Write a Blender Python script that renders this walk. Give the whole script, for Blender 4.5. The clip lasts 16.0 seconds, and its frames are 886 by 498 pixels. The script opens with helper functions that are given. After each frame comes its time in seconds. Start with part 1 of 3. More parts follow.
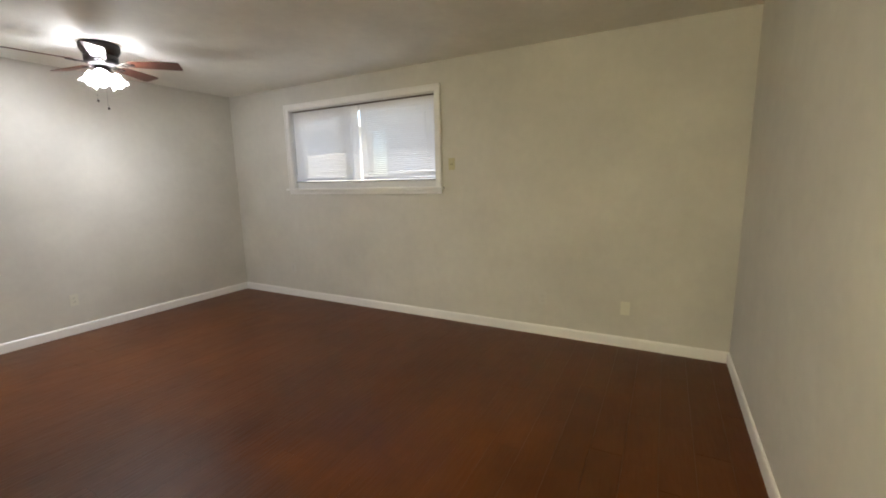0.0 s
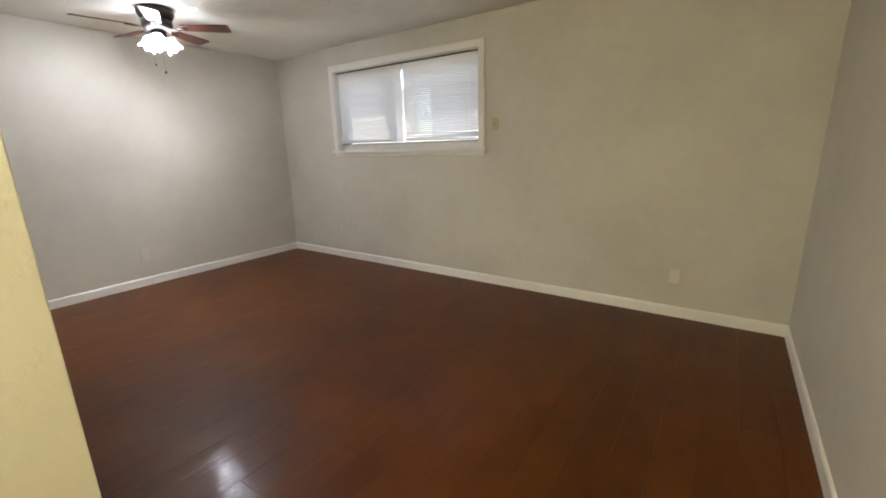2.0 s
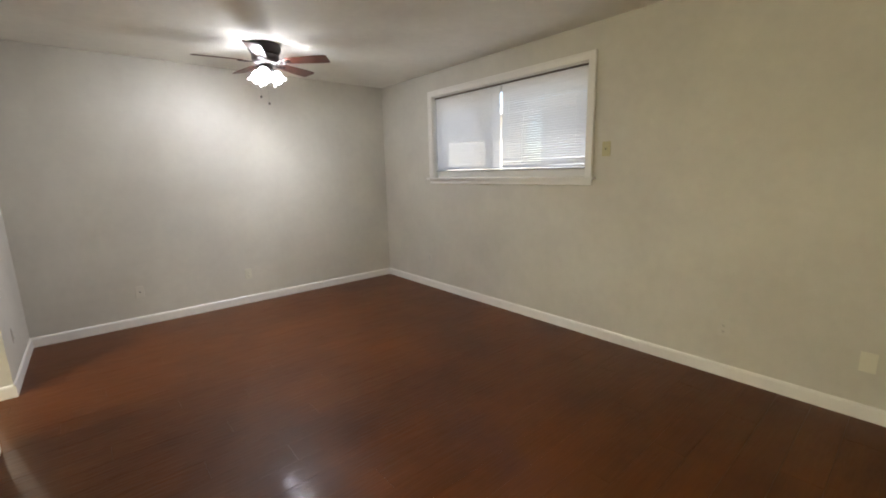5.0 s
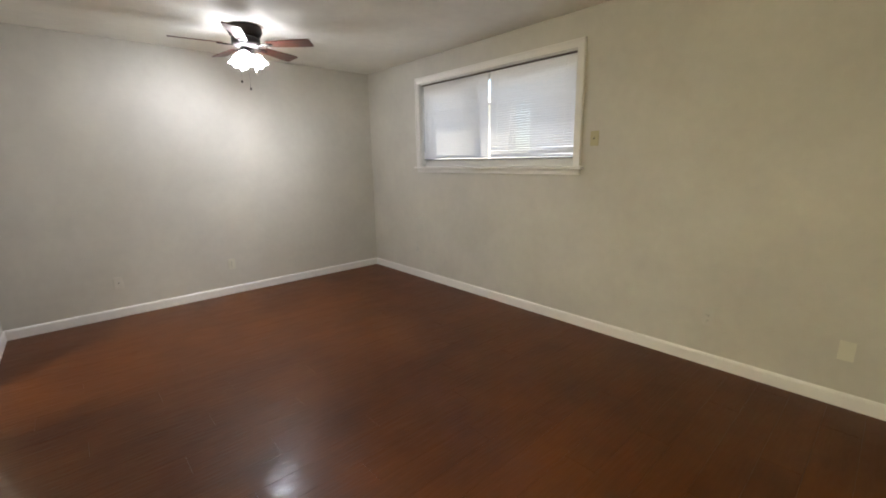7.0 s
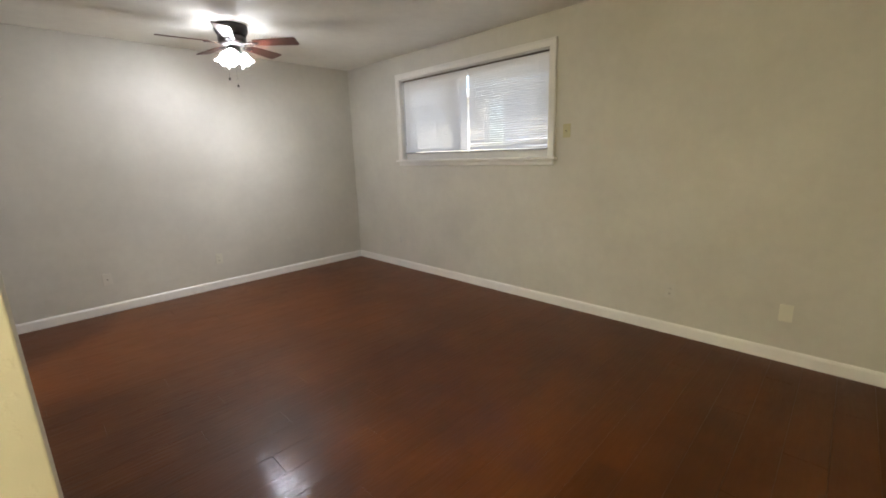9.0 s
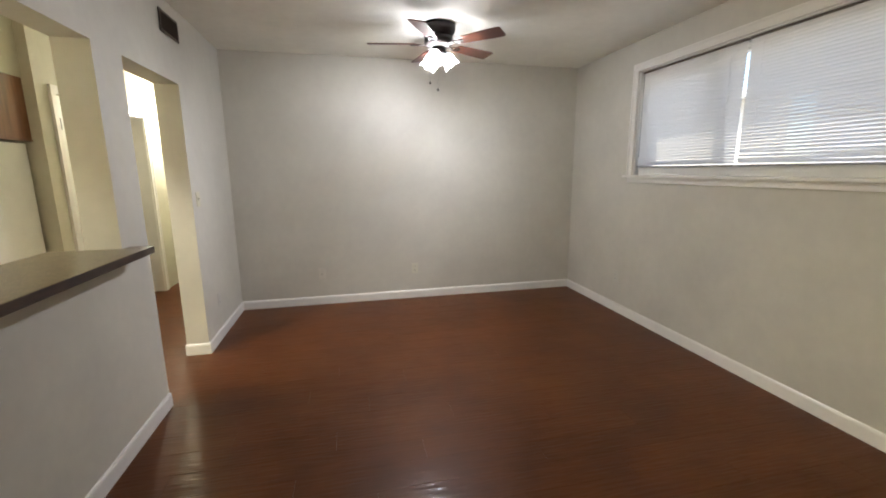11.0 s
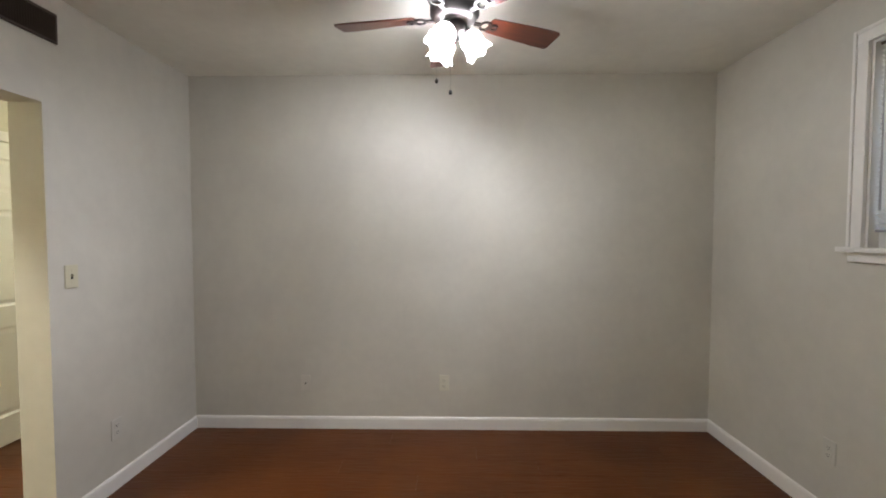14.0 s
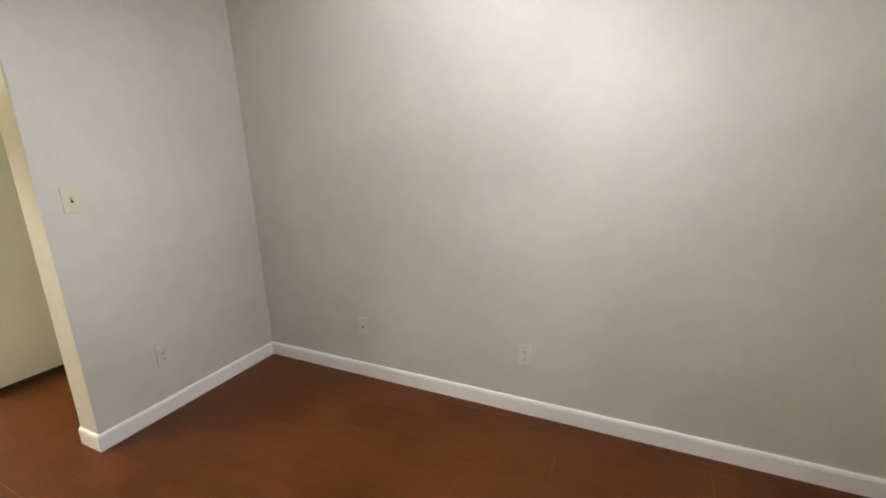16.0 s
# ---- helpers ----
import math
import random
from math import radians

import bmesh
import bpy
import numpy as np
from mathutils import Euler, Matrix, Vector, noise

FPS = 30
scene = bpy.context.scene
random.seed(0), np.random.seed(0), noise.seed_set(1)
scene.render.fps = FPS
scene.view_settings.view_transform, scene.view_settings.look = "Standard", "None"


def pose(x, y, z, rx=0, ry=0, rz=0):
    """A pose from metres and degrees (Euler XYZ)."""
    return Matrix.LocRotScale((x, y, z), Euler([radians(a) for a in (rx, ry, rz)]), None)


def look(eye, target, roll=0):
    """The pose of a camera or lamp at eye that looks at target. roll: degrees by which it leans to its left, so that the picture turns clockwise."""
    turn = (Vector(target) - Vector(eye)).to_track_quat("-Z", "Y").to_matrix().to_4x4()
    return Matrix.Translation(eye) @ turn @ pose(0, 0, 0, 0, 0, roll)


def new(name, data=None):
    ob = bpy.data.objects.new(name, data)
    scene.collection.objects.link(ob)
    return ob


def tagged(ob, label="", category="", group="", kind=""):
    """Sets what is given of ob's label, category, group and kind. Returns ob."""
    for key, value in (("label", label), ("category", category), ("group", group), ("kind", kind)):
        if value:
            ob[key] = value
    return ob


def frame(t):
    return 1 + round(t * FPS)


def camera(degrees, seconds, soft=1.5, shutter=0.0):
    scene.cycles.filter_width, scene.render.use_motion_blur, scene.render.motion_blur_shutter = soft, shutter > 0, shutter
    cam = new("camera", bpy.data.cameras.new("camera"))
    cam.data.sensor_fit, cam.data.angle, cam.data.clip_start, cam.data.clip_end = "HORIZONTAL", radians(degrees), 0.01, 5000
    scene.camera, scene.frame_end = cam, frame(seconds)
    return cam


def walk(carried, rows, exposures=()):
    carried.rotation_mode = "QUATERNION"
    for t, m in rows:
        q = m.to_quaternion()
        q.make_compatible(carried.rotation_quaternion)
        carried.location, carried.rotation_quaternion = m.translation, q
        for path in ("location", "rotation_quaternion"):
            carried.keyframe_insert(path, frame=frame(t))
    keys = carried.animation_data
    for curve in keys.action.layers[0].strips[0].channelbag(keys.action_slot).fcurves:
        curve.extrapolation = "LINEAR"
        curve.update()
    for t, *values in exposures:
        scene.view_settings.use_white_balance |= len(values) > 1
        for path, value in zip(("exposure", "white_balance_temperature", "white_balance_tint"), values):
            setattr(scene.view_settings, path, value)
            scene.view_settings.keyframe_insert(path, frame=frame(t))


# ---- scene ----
# Room: x from 0 (wall with the passage) to 3.738 (window wall), y from -5.587 to 0 (wall behind the fan), ceiling at 2.55.
W, S, H = 3.738, -5.587, 2.55
KX = -1.95          # far kitchen wall
HX = -1.10          # closet wall along the hall
FAN = (1.89, -1.06)

cam = camera(94.1, 16.0, soft=1.9)
PATH = [
    (0, (0.09, -5.085, 1.432), (1.826, -4.149, 1.103), -1.2),
    (0.5, (0.108, -5.085, 1.423), (1.782, -4.07, 1.012), -1.8),
    (1, (0.108, -5.098, 1.395), (1.732, -4.044, 0.894), -1.6),
    (1.5, (0.101, -5.098, 1.398), (1.697, -4.022, 0.858), -1.4),
    (2, (0.109, -5.115, 1.397), (1.703, -4.009, 0.912), -1.5),
    (2.5, (0.123, -5.125, 1.403), (1.725, -3.998, 1.0), -1.6),
    (3, (0.139, -5.124, 1.405), (1.731, -3.966, 1.049), -1.6),
    (3.5, (0.18, -5.111, 1.417), (1.746, -3.917, 1.068), -1.7),
    (4, (0.315, -5.047, 1.39), (1.81, -3.769, 1.027), -1.4),
    (4.5, (0.502, -4.961, 1.41), (1.867, -3.543, 1.055), -1.6),
    (4.7, (0.568, -4.954, 1.428), (1.845, -3.458, 1.066), -1.6),
    (6.8, (0.548, -4.902, 1.46), (1.809, -3.406, 1.045), -0.6),
    (7, (0.599, -4.928, 1.439), (1.903, -3.471, 1.017), -1.0),
    (7.5, (0.499, -4.95, 1.43), (1.972, -3.673, 0.984), -0.9),
    (8, (0.395, -5.017, 1.425), (1.917, -3.814, 0.939), -1.2),
    (8.5, (0.306, -5.051, 1.43), (1.81, -3.827, 0.938), -1.8),
    (9, (0.378, -5.034, 1.42), (1.762, -3.661, 0.973), -1.8),
    (9.5, (0.481, -4.93, 1.432), (1.693, -3.402, 0.99), -1.6),
    (9.9, (0.626, -4.854, 1.408), (1.651, -3.193, 0.972), -1.3),
    (10, (0.647, -4.818, 1.412), (1.626, -3.13, 0.973), -1.0),
    (10.2, (0.744, -4.767, 1.42), (1.591, -3.007, 0.991), -0.7),
    (12.3, (1.539, -3.797, 1.416), (1.738, -1.838, 1.064), -0.3),
    (12.5, (1.585, -3.671, 1.398), (1.762, -1.709, 1.051), -0.2),
    (13, (1.725, -3.373, 1.392), (1.811, -1.4, 1.075), 0.1),
    (13.3, (1.813, -3.196, 1.419), (1.82, -1.212, 1.171), 0.6),
    (13.5, (1.843, -3.127, 1.418), (1.822, -1.135, 1.239), 0.3),
    (14, (1.869, -2.962, 1.435), (1.836, -0.964, 1.355), -0.0),
    (14.5, (1.923, -2.842, 1.389), (1.799, -0.864, 1.123), -0.6),
    (15, (2.068, -2.633, 1.34), (1.645, -0.715, 0.964), -1.2),
    (15.3, (2.143, -2.45, 1.334), (1.521, -0.599, 0.906), -1.2),
    (15.5, (2.193, -2.33, 1.338), (1.482, -0.509, 0.914), -1.0),
    (16, (2.288, -1.939, 1.392), (1.46, -0.18, 0.921), -1.7),
]
walk(cam, [(t, look(eye, target, roll)) for t, eye, target, roll in PATH],
     exposures=[(0, 1.78), (10.6, 1.78), (12.3, 1.66), (13, 1.68), (14.0, 1.49), (15.0, 1.83), (15.5, 1.98), (16, 1.84)])

# ---- world, sun, lamps ----
world = bpy.data.worlds.new("sky")
scene.world = world
world.use_nodes = True
sky = world.node_tree.nodes.new("ShaderNodeTexSky")
sky.sky_type = "NISHITA"
sky.sun_disc = False
sky.sun_elevation, sky.sun_rotation = radians(52), radians(230)
background = world.node_tree.nodes["Background"]
background.inputs["Strength"].default_value = 0.14
world.node_tree.links.new(sky.outputs["Color"], background.inputs["Color"])


def lamp(name, place, watts, colour, radius):
    data = bpy.data.lights.new(name, "POINT")
    data.energy, data.color, data.shadow_soft_size = watts, colour, radius
    ob = new(name, data)
    ob.location = place
    return ob


sun = new("sun", bpy.data.lights.new("sun", "SUN"))
sun.data.energy, sun.data.angle, sun.data.color = 4.0, radians(0.5), (1.0, 0.95, 0.88)
sun.matrix_world = look((0, 0, 0), (0.45, 0.38, -0.8))

COOL, WARM = (0.88, 0.89, 0.975), (1.0, 0.912, 0.63)
SHADE_ANGLES = (234, 3, 129)
for a in SHADE_ANGLES:
    lamp("fan_bulb_light", (FAN[0] + 0.091 * math.cos(radians(a)), FAN[1] + 0.091 * math.sin(radians(a)), 2.2808), {234: 21.0, 3: 10.5, 129: 13.0}[a], COOL, 0.024)
lamp("entry_lamp_light", (-0.85, -4.50, 2.42), 26, WARM, 0.14)
# Unseen kitchen source, its place inferred from shadow edges in the passage.
tube = new("kitchen_unseen_light", bpy.data.lights.new("kitchen_unseen_light", "AREA"))
tube.data.shape, tube.data.size, tube.data.size_y = "RECTANGLE", 0.05, 1.0
tube.data.energy, tube.data.color = 21, (1.0, 0.965, 0.82)
tube.location = (-1.51, -2.45, 2.475)
lamp("hall_lamp_light", (-0.83, 1.30, 2.12), 16, (1.0, 0.975, 0.88), 0.05)


# ---- materials ----
def material(name, colour, rough=0.5, metal=0.0):
    m = bpy.data.materials.new(name)
    m.use_nodes = True
    n = m.node_tree.nodes["Principled BSDF"]
    n.inputs["Base Color"].default_value = (*colour, 1)
    n.inputs["Roughness"].default_value = rough
    n.inputs["Metallic"].default_value = metal
    return m, m.node_tree, n


def add(tree, kind, **values):
    n = tree.nodes.new(kind)
    for k, v in values.items():
        n.inputs[k.replace("_", " ")].default_value = v
    return n


def scaled(tree, coords, scale):
    n = tree.nodes.new("ShaderNodeMapping")
    n.inputs["Scale"].default_value = scale
    tree.links.new(coords, n.inputs["Vector"])
    return n.outputs["Vector"]


def noise_at(tree, vector, scale, detail=3.0, rough=0.5):
    n = add(tree, "ShaderNodeTexNoise", Scale=scale, Detail=detail, Roughness=rough)
    tree.links.new(vector, n.inputs["Vector"])
    return n.outputs["Fac"]


def ramp(tree, fac, low, high, a=0.3, b=0.7):
    n = tree.nodes.new("ShaderNodeValToRGB")
    n.color_ramp.elements[0].position, n.color_ramp.elements[1].position = a, b
    n.color_ramp.elements[0].color, n.color_ramp.elements[1].color = (*low, 1), (*high, 1)
    tree.links.new(fac, n.inputs["Fac"])
    return n.outputs["Color"]


def bump(tree, shader, height, strength, distance, under=None):
    n = add(tree, "ShaderNodeBump", Strength=strength, Distance=distance)
    tree.links.new(height, n.inputs["Height"])
    if under is not None:
        tree.links.new(under, n.inputs["Normal"])
    tree.links.new(n.outputs["Normal"], shader.inputs["Normal"])
    return n.outputs["Normal"]


def mixed(tree, fac, a, b, mode="MIX"):
    n = tree.nodes.new("ShaderNodeMix")
    n.data_type, n.blend_type = "RGBA", mode
    for socket, value in ((n.inputs[0], fac), (n.inputs[6], a), (n.inputs[7], b)):
        if hasattr(value, "is_linked"):
            tree.links.new(value, socket)
        elif isinstance(value, tuple):
            socket.default_value = (*value, 1)
        else:
            socket.default_value = value
    return n.outputs[2]


def paint(name, colour, rough=0.6, texture=0.35):
    """Rolled wall paint: faint blotches, fine orange peel and a few trowel marks."""
    m, tree, shader = material(name, colour, rough)
    obj = tree.nodes.new("ShaderNodeTexCoord").outputs["Object"]
    low = tuple(c * 0.93 for c in colour)
    high = tuple(min(1, c * 1.05) for c in colour)
    wide = ramp(tree, noise_at(tree, obj, 1.7, 4), low, high)
    fine = ramp(tree, noise_at(tree, obj, 14, 5, 0.6), (0.95, 0.95, 0.95), (1, 1, 1))
    tree.links.new(mixed(tree, 1.0, wide, fine, "MULTIPLY"), shader.inputs["Base Color"])
    first = bump(tree, shader, noise_at(tree, obj, 260, 2), texture, 0.0012)
    bump(tree, shader, noise_at(tree, obj, 22, 3), texture * 0.8, 0.003, first)
    return m


def knockdown(name, colour, rough=0.6):
    """Wall paint over trowelled splatter: flat raised islands with soft edges."""
    m, tree, shader = material(name, colour, rough)
    obj = tree.nodes.new("ShaderNodeTexCoord").outputs["Object"]
    low = tuple(c * 0.95 for c in colour)
    tree.links.new(ramp(tree, noise_at(tree, obj, 3, 4), low, colour), shader.inputs["Base Color"])
    islands = ramp(tree, noise_at(tree, obj, 24, 3, 0.55), (0, 0, 0), (1, 1, 1), 0.55, 0.63)
    first = bump(tree, shader, islands, 0.36, 0.0016)
    bump(tree, shader, noise_at(tree, obj, 240, 2), 0.25, 0.001, first)
    return m


def enamel(name, colour, rough=0.32):
    """Brushed gloss paint on trim and doors."""
    m, tree, shader = material(name, colour, rough)
    obj = tree.nodes.new("ShaderNodeTexCoord").outputs["Object"]
    low = tuple(c * 0.95 for c in colour)
    tree.links.new(ramp(tree, noise_at(tree, obj, 9, 5, 0.65), low, colour), shader.inputs["Base Color"])
    bump(tree, shader, noise_at(tree, scaled(tree, obj, (60, 60, 12)), 6, 3), 0.12, 0.001)
    return m


def floor_wood():
    """Hand-scraped laminate, red-brown, a different stretch of grain on each board."""
    m, tree, shader = material("scraped_wood", (0.1, 0.03, 0.012), 0.3)
    obj = tree.nodes.new("ShaderNodeTexCoord").outputs["Object"]
    info = tree.nodes.new("ShaderNodeObjectInfo")
    shift = tree.nodes.new("ShaderNodeVectorMath")
    shift.operation = "MULTIPLY_ADD"
    tree.links.new(info.outputs["Random"], shift.inputs[0])
    shift.inputs[1].default_value = (37.0, 53.0, 11.0)
    tree.links.new(obj, shift.inputs[2])
    vec = shift.outputs["Vector"]
    grain = noise_at(tree, scaled(tree, vec, (2.2, 42, 10)), 2.0, 6, 0.62)
    streak = noise_at(tree, scaled(tree, vec, (0.9, 9, 3)), 2.4, 4, 0.55)
    base = ramp(tree, grain, FLOOR_DARK, FLOOR_LIGHT, 0.28, 0.75)
    base = mixed(tree, 1.0, base, ramp(tree, streak, (0.92, 0.90, 0.88), (1.05, 1.05, 1.05), 0.3, 0.72), "MULTIPLY")
    cloud = noise_at(tree, tree.nodes.new("ShaderNodeNewGeometry").outputs["Position"], 1.6, 4, 0.6)
    base = mixed(tree, 1.0, base, ramp(tree, cloud, (0.76, 0.73, 0.70), (1.12, 1.13, 1.10), 0.34, 0.66), "MULTIPLY")
    board = ramp(tree, info.outputs["Random"], (0.92, 0.91, 0.91), (1.05, 1.04, 1.03), 0.0, 1.0)
    base = mixed(tree, 1.0, base, board, "MULTIPLY")
    tree.links.new(base, shader.inputs["Base Color"])
    scuff = noise_at(tree, obj, 5.5, 5, 0.6)
    r = tree.nodes.new("ShaderNodeMapRange")
    r.inputs["To Min"].default_value, r.inputs["To Max"].default_value = 0.34, 0.50
    tree.links.new(scuff, r.inputs["Value"])
    tree.links.new(r.outputs["Result"], shader.inputs["Roughness"])
    shader.inputs["Specular IOR Level"].default_value = 0.13
    shader.inputs["Coat Weight"].default_value = 0.20
    shader.inputs["Coat Roughness"].default_value = 0.10
    scrape = noise_at(tree, scaled(tree, vec, (3.2, 26, 1)), 2.5, 1, 0.4)
    normal = bump(tree, shader, scrape, 0.65, 0.0032)
    tree.links.new(normal, shader.inputs["Coat Normal"])
    return m


def wood(name, low, high, rough=0.4, along=(30, 30, 2)):
    m, tree, shader = material(name, low, rough)
    obj = tree.nodes.new("ShaderNodeTexCoord").outputs["Object"]
    grain = noise_at(tree, scaled(tree, obj, along), 1.5, 6, 0.6)
    tree.links.new(ramp(tree, grain, low, high), shader.inputs["Base Color"])
    bump(tree, shader, grain, 0.15, 0.001)
    return m


def speckled(name, colours, rough=0.3):
    m, tree, shader = material(name, colours[0], rough)
    obj = tree.nodes.new("ShaderNodeTexCoord").outputs["Object"]
    a = ramp(tree, noise_at(tree, obj, 130, 4, 0.7), colours[0], colours[1], 0.42, 0.6)
    b = ramp(tree, noise_at(tree, obj, 38, 3, 0.7), (0.55, 0.5, 0.48), (1.1, 1.08, 1.05), 0.35, 0.65)
    tree.links.new(mixed(tree, 1.0, a, b, "MULTIPLY"), shader.inputs["Base Color"])
    return m


def see_through(name, colour, share, rough=0.5, clear=0.0):
    """A thin white sheet that passes a share of its light on, as blind slats and frosted shades do."""
    m, tree, shader = material(name, colour, rough)
    back = tree.nodes.new("ShaderNodeBsdfTranslucent")
    back.inputs["Color"].default_value = (*colour, 1)
    mix = tree.nodes.new("ShaderNodeMixShader")
    mix.inputs["Fac"].default_value = share
    tree.links.new(shader.outputs["BSDF"], mix.inputs[1])
    tree.links.new(back.outputs["BSDF"], mix.inputs[2])
    if clear:
        open_ = tree.nodes.new("ShaderNodeBsdfTransparent")
        last = tree.nodes.new("ShaderNodeMixShader")
        last.inputs["Fac"].default_value = clear
        tree.links.new(mix.outputs["Shader"], last.inputs[1])
        tree.links.new(open_.outputs["BSDF"], last.inputs[2])
        mix = last
    tree.links.new(mix.outputs["Shader"], tree.nodes["Material Output"].inputs["Surface"])
    return m


def glow(name, colour, strength):
    m, tree, shader = material(name, colour, 0.4)
    shader.inputs["Emission Color"].default_value = (*colour, 1)
    shader.inputs["Emission Strength"].default_value = strength
    return m


FLOOR_DARK, FLOOR_LIGHT = (0.088, 0.0254, 0.0040), (0.100, 0.0292, 0.0048)
WALL = paint("wall_paint", (0.605, 0.580, 0.514))
CEIL = paint("ceiling_paint", (0.85, 0.835, 0.755), 0.75, 0.6)
KWALL = paint("kitchen_wall_paint", (0.60, 0.575, 0.46))
WING = knockdown("splattered_cream_paint", (0.70, 0.67, 0.545))
TRIM = enamel("white_trim", (0.83, 0.81, 0.77))
DOOR = enamel("white_door", (0.86, 0.855, 0.81), 0.35)
WOOD = floor_wood()
UNDER = material("underlay", (0.03, 0.012, 0.007), 0.9)[0]
IVORY = enamel("ivory_plastic", (0.50, 0.46, 0.27), 0.35)
PLATE = enamel("painted_plate", (0.60, 0.582, 0.525), 0.5)
DULL = enamel("dull_cream_plate", (0.64, 0.61, 0.54), 0.45)
PALE = enamel("pale_plastic", (0.68, 0.66, 0.55), 0.35)
SLOT = material("dark_slot", (0.02, 0.018, 0.015), 0.6)[0]
BRONZE = enamel("bronze_metal", (0.022, 0.017, 0.015), 0.42)
BRONZE.node_tree.nodes["Principled BSDF"].inputs["Metallic"].default_value = 0.35
BLADE = wood("cherry_blade", (0.070, 0.014, 0.006), (0.110, 0.023, 0.010), 0.35, (3, 40, 40))
FOB = wood("dark_fob_wood", (0.005, 0.0035, 0.003), (0.010, 0.007, 0.005), 0.8)
FOB.node_tree.nodes["Principled BSDF"].inputs["Specular IOR Level"].default_value = 0.05
SWITCH = enamel("aged_white_plastic", (0.62, 0.58, 0.42), 0.35)
FROST = see_through("frosted_glass", (0.95, 0.95, 0.95), 0.80, 0.35, 0.07)
SLAT = see_through("blind_slat", (0.88, 0.86, 0.83), 0.31, 0.45)
RAIL = enamel("blind_rail", (0.28, 0.28, 0.30), 0.4)
# Rail coloured dark to stand for the line of shade below the casing.
SHADE_LINE_RAIL = enamel("head_rail_shade_line", (0.10, 0.075, 0.055), 0.5)
WAND = enamel("clear_wand_plastic", (0.52, 0.51, 0.50), 0.25)
VENT = enamel("vent_metal", (0.06, 0.042, 0.030), 0.55)
COUNTER = speckled("laminate_counter", ((0.055, 0.042, 0.024), (0.14, 0.115, 0.072)))
COUNTER_EDGE = wood("counter_edge", (0.022, 0.012, 0.008), (0.060, 0.034, 0.022), 0.45, (30, 8, 30))
CABINET = wood("brown_cabinet", (0.13, 0.048, 0.018), (0.24, 0.095, 0.036))
FRIDGE = enamel("white_appliance", (0.84, 0.84, 0.77), 0.38)
RUBBER = material("dark_rubber", (0.03, 0.03, 0.03), 0.7)[0]
GLASS, _t, _g = material("window_glass", (1, 1, 1), 0.0)
_g.inputs["Transmission Weight"].default_value = 1.0
_g.inputs["IOR"].default_value = 1.05
ALU = enamel("white_window_frame", (0.74, 0.73, 0.70), 0.4)
GRASS = paint("pale_concrete_ground", (0.31, 0.29, 0.26), 0.9, 1.0)
# For the unseen walls outside; pale so that they brighten the blinds.
CREAM_TINT = paint("cream_tint_wall_paint", (0.76, 0.71, 0.62), 0.8, 1.0)
BULB = glow("lit_bulb", (1, 0.97, 0.95), 25)
DOME = glow("lit_dome", (1.0, 0.86, 0.6), 8)


# ---- mesh helpers ----
def box(bm, x0, x1, y0, y1, z0, z1):
    m = Matrix.Translation(((x0 + x1) / 2, (y0 + y1) / 2, (z0 + z1) / 2)) @ Matrix.Diagonal((abs(x1 - x0), abs(y1 - y0), abs(z1 - z0), 1))
    return bmesh.ops.create_cube(bm, size=1, matrix=m)["verts"]


def boxes(*dims):
    bm = bmesh.new()
    for d in dims:
        box(bm, *d)
    return bm


def rounded(bm, width=0.003, segments=2):
    bmesh.ops.bevel(bm, geom=bm.edges[:], offset=width, segments=segments, affect="EDGES", profile=0.6)
    return bm


def lathe(profile, steps=24, axis="z"):
    """A turned body from (radius, height) pairs."""
    bm = bmesh.new()
    rings = []
    for r, z in profile:
        rings.append([bm.verts.new((r * math.cos(2 * math.pi * i / steps), r * math.sin(2 * math.pi * i / steps), z)) for i in range(steps)])
    for a, b in zip(rings, rings[1:]):
        for i in range(steps):
            bm.faces.new((a[i], a[(i + 1) % steps], b[(i + 1) % steps], b[i]))
    for ring, r in ((rings[0], profile[0][0]), (rings[-1], profile[-1][0])):
        if r > 1e-4:
            bm.faces.new(ring)
    bmesh.ops.remove_doubles(bm, verts=bm.verts[:], dist=1e-6)
    bmesh.ops.recalc_face_normals(bm, faces=bm.faces[:])
    turn = {"z": Matrix.Identity(4), "x": pose(0, 0, 0, 0, 90, 0), "y": pose(0, 0, 0, -90, 0, 0)}[axis]
    bm.transform(turn)
    return bm


def part(name, bm, mat, parent=None, label="", smooth=False, at=None):
    me = bpy.data.meshes.new(name)
    for f in bm.faces:
        f.smooth = smooth
    bm.to_mesh(me)
    bm.free()
    me.materials.append(mat)
    ob = new(name, me)
    if at is not None:
        ob.matrix_basis = at
    ob.parent = parent
    return tagged(ob, label)


def structure(name, bm, mat, label):
    return tagged(part(name, bm, mat), label, kind="structure")


def thing(name, m, label, category, group=""):
    ob = new(name)
    ob.matrix_basis = m
    return tagged(ob, label, category, group)


# ---- floor, walls, ceiling ----
floor = structure("floor", boxes((KX - 0.12, W + 0.2, S - 0.12, 0.1, -0.14, -0.012), (KX - 0.6, -0.1, 0.1, 2.0, -0.14, -0.012)), UNDER,
                  "dark red-brown hand-scraped laminate floor through room, kitchen and hall")
structure("ceiling", boxes((KX - 0.12, W + 0.2, S - 0.12, 0.1, H, H + 0.12), (KX - 0.6, -0.1, 0.1, 2.0, H, H + 0.12)), CEIL,
          "flat pale grey painted ceiling with light texture")
structure("wall_north", boxes((0, W, 0, 0.1, 0, H)), WALL, "grey painted wall behind the ceiling fan")
structure("wall_south", boxes((KX - 0.12, W + 0.2, S - 0.12, S, 0, H)), WALL, "grey painted wall beside the entry")
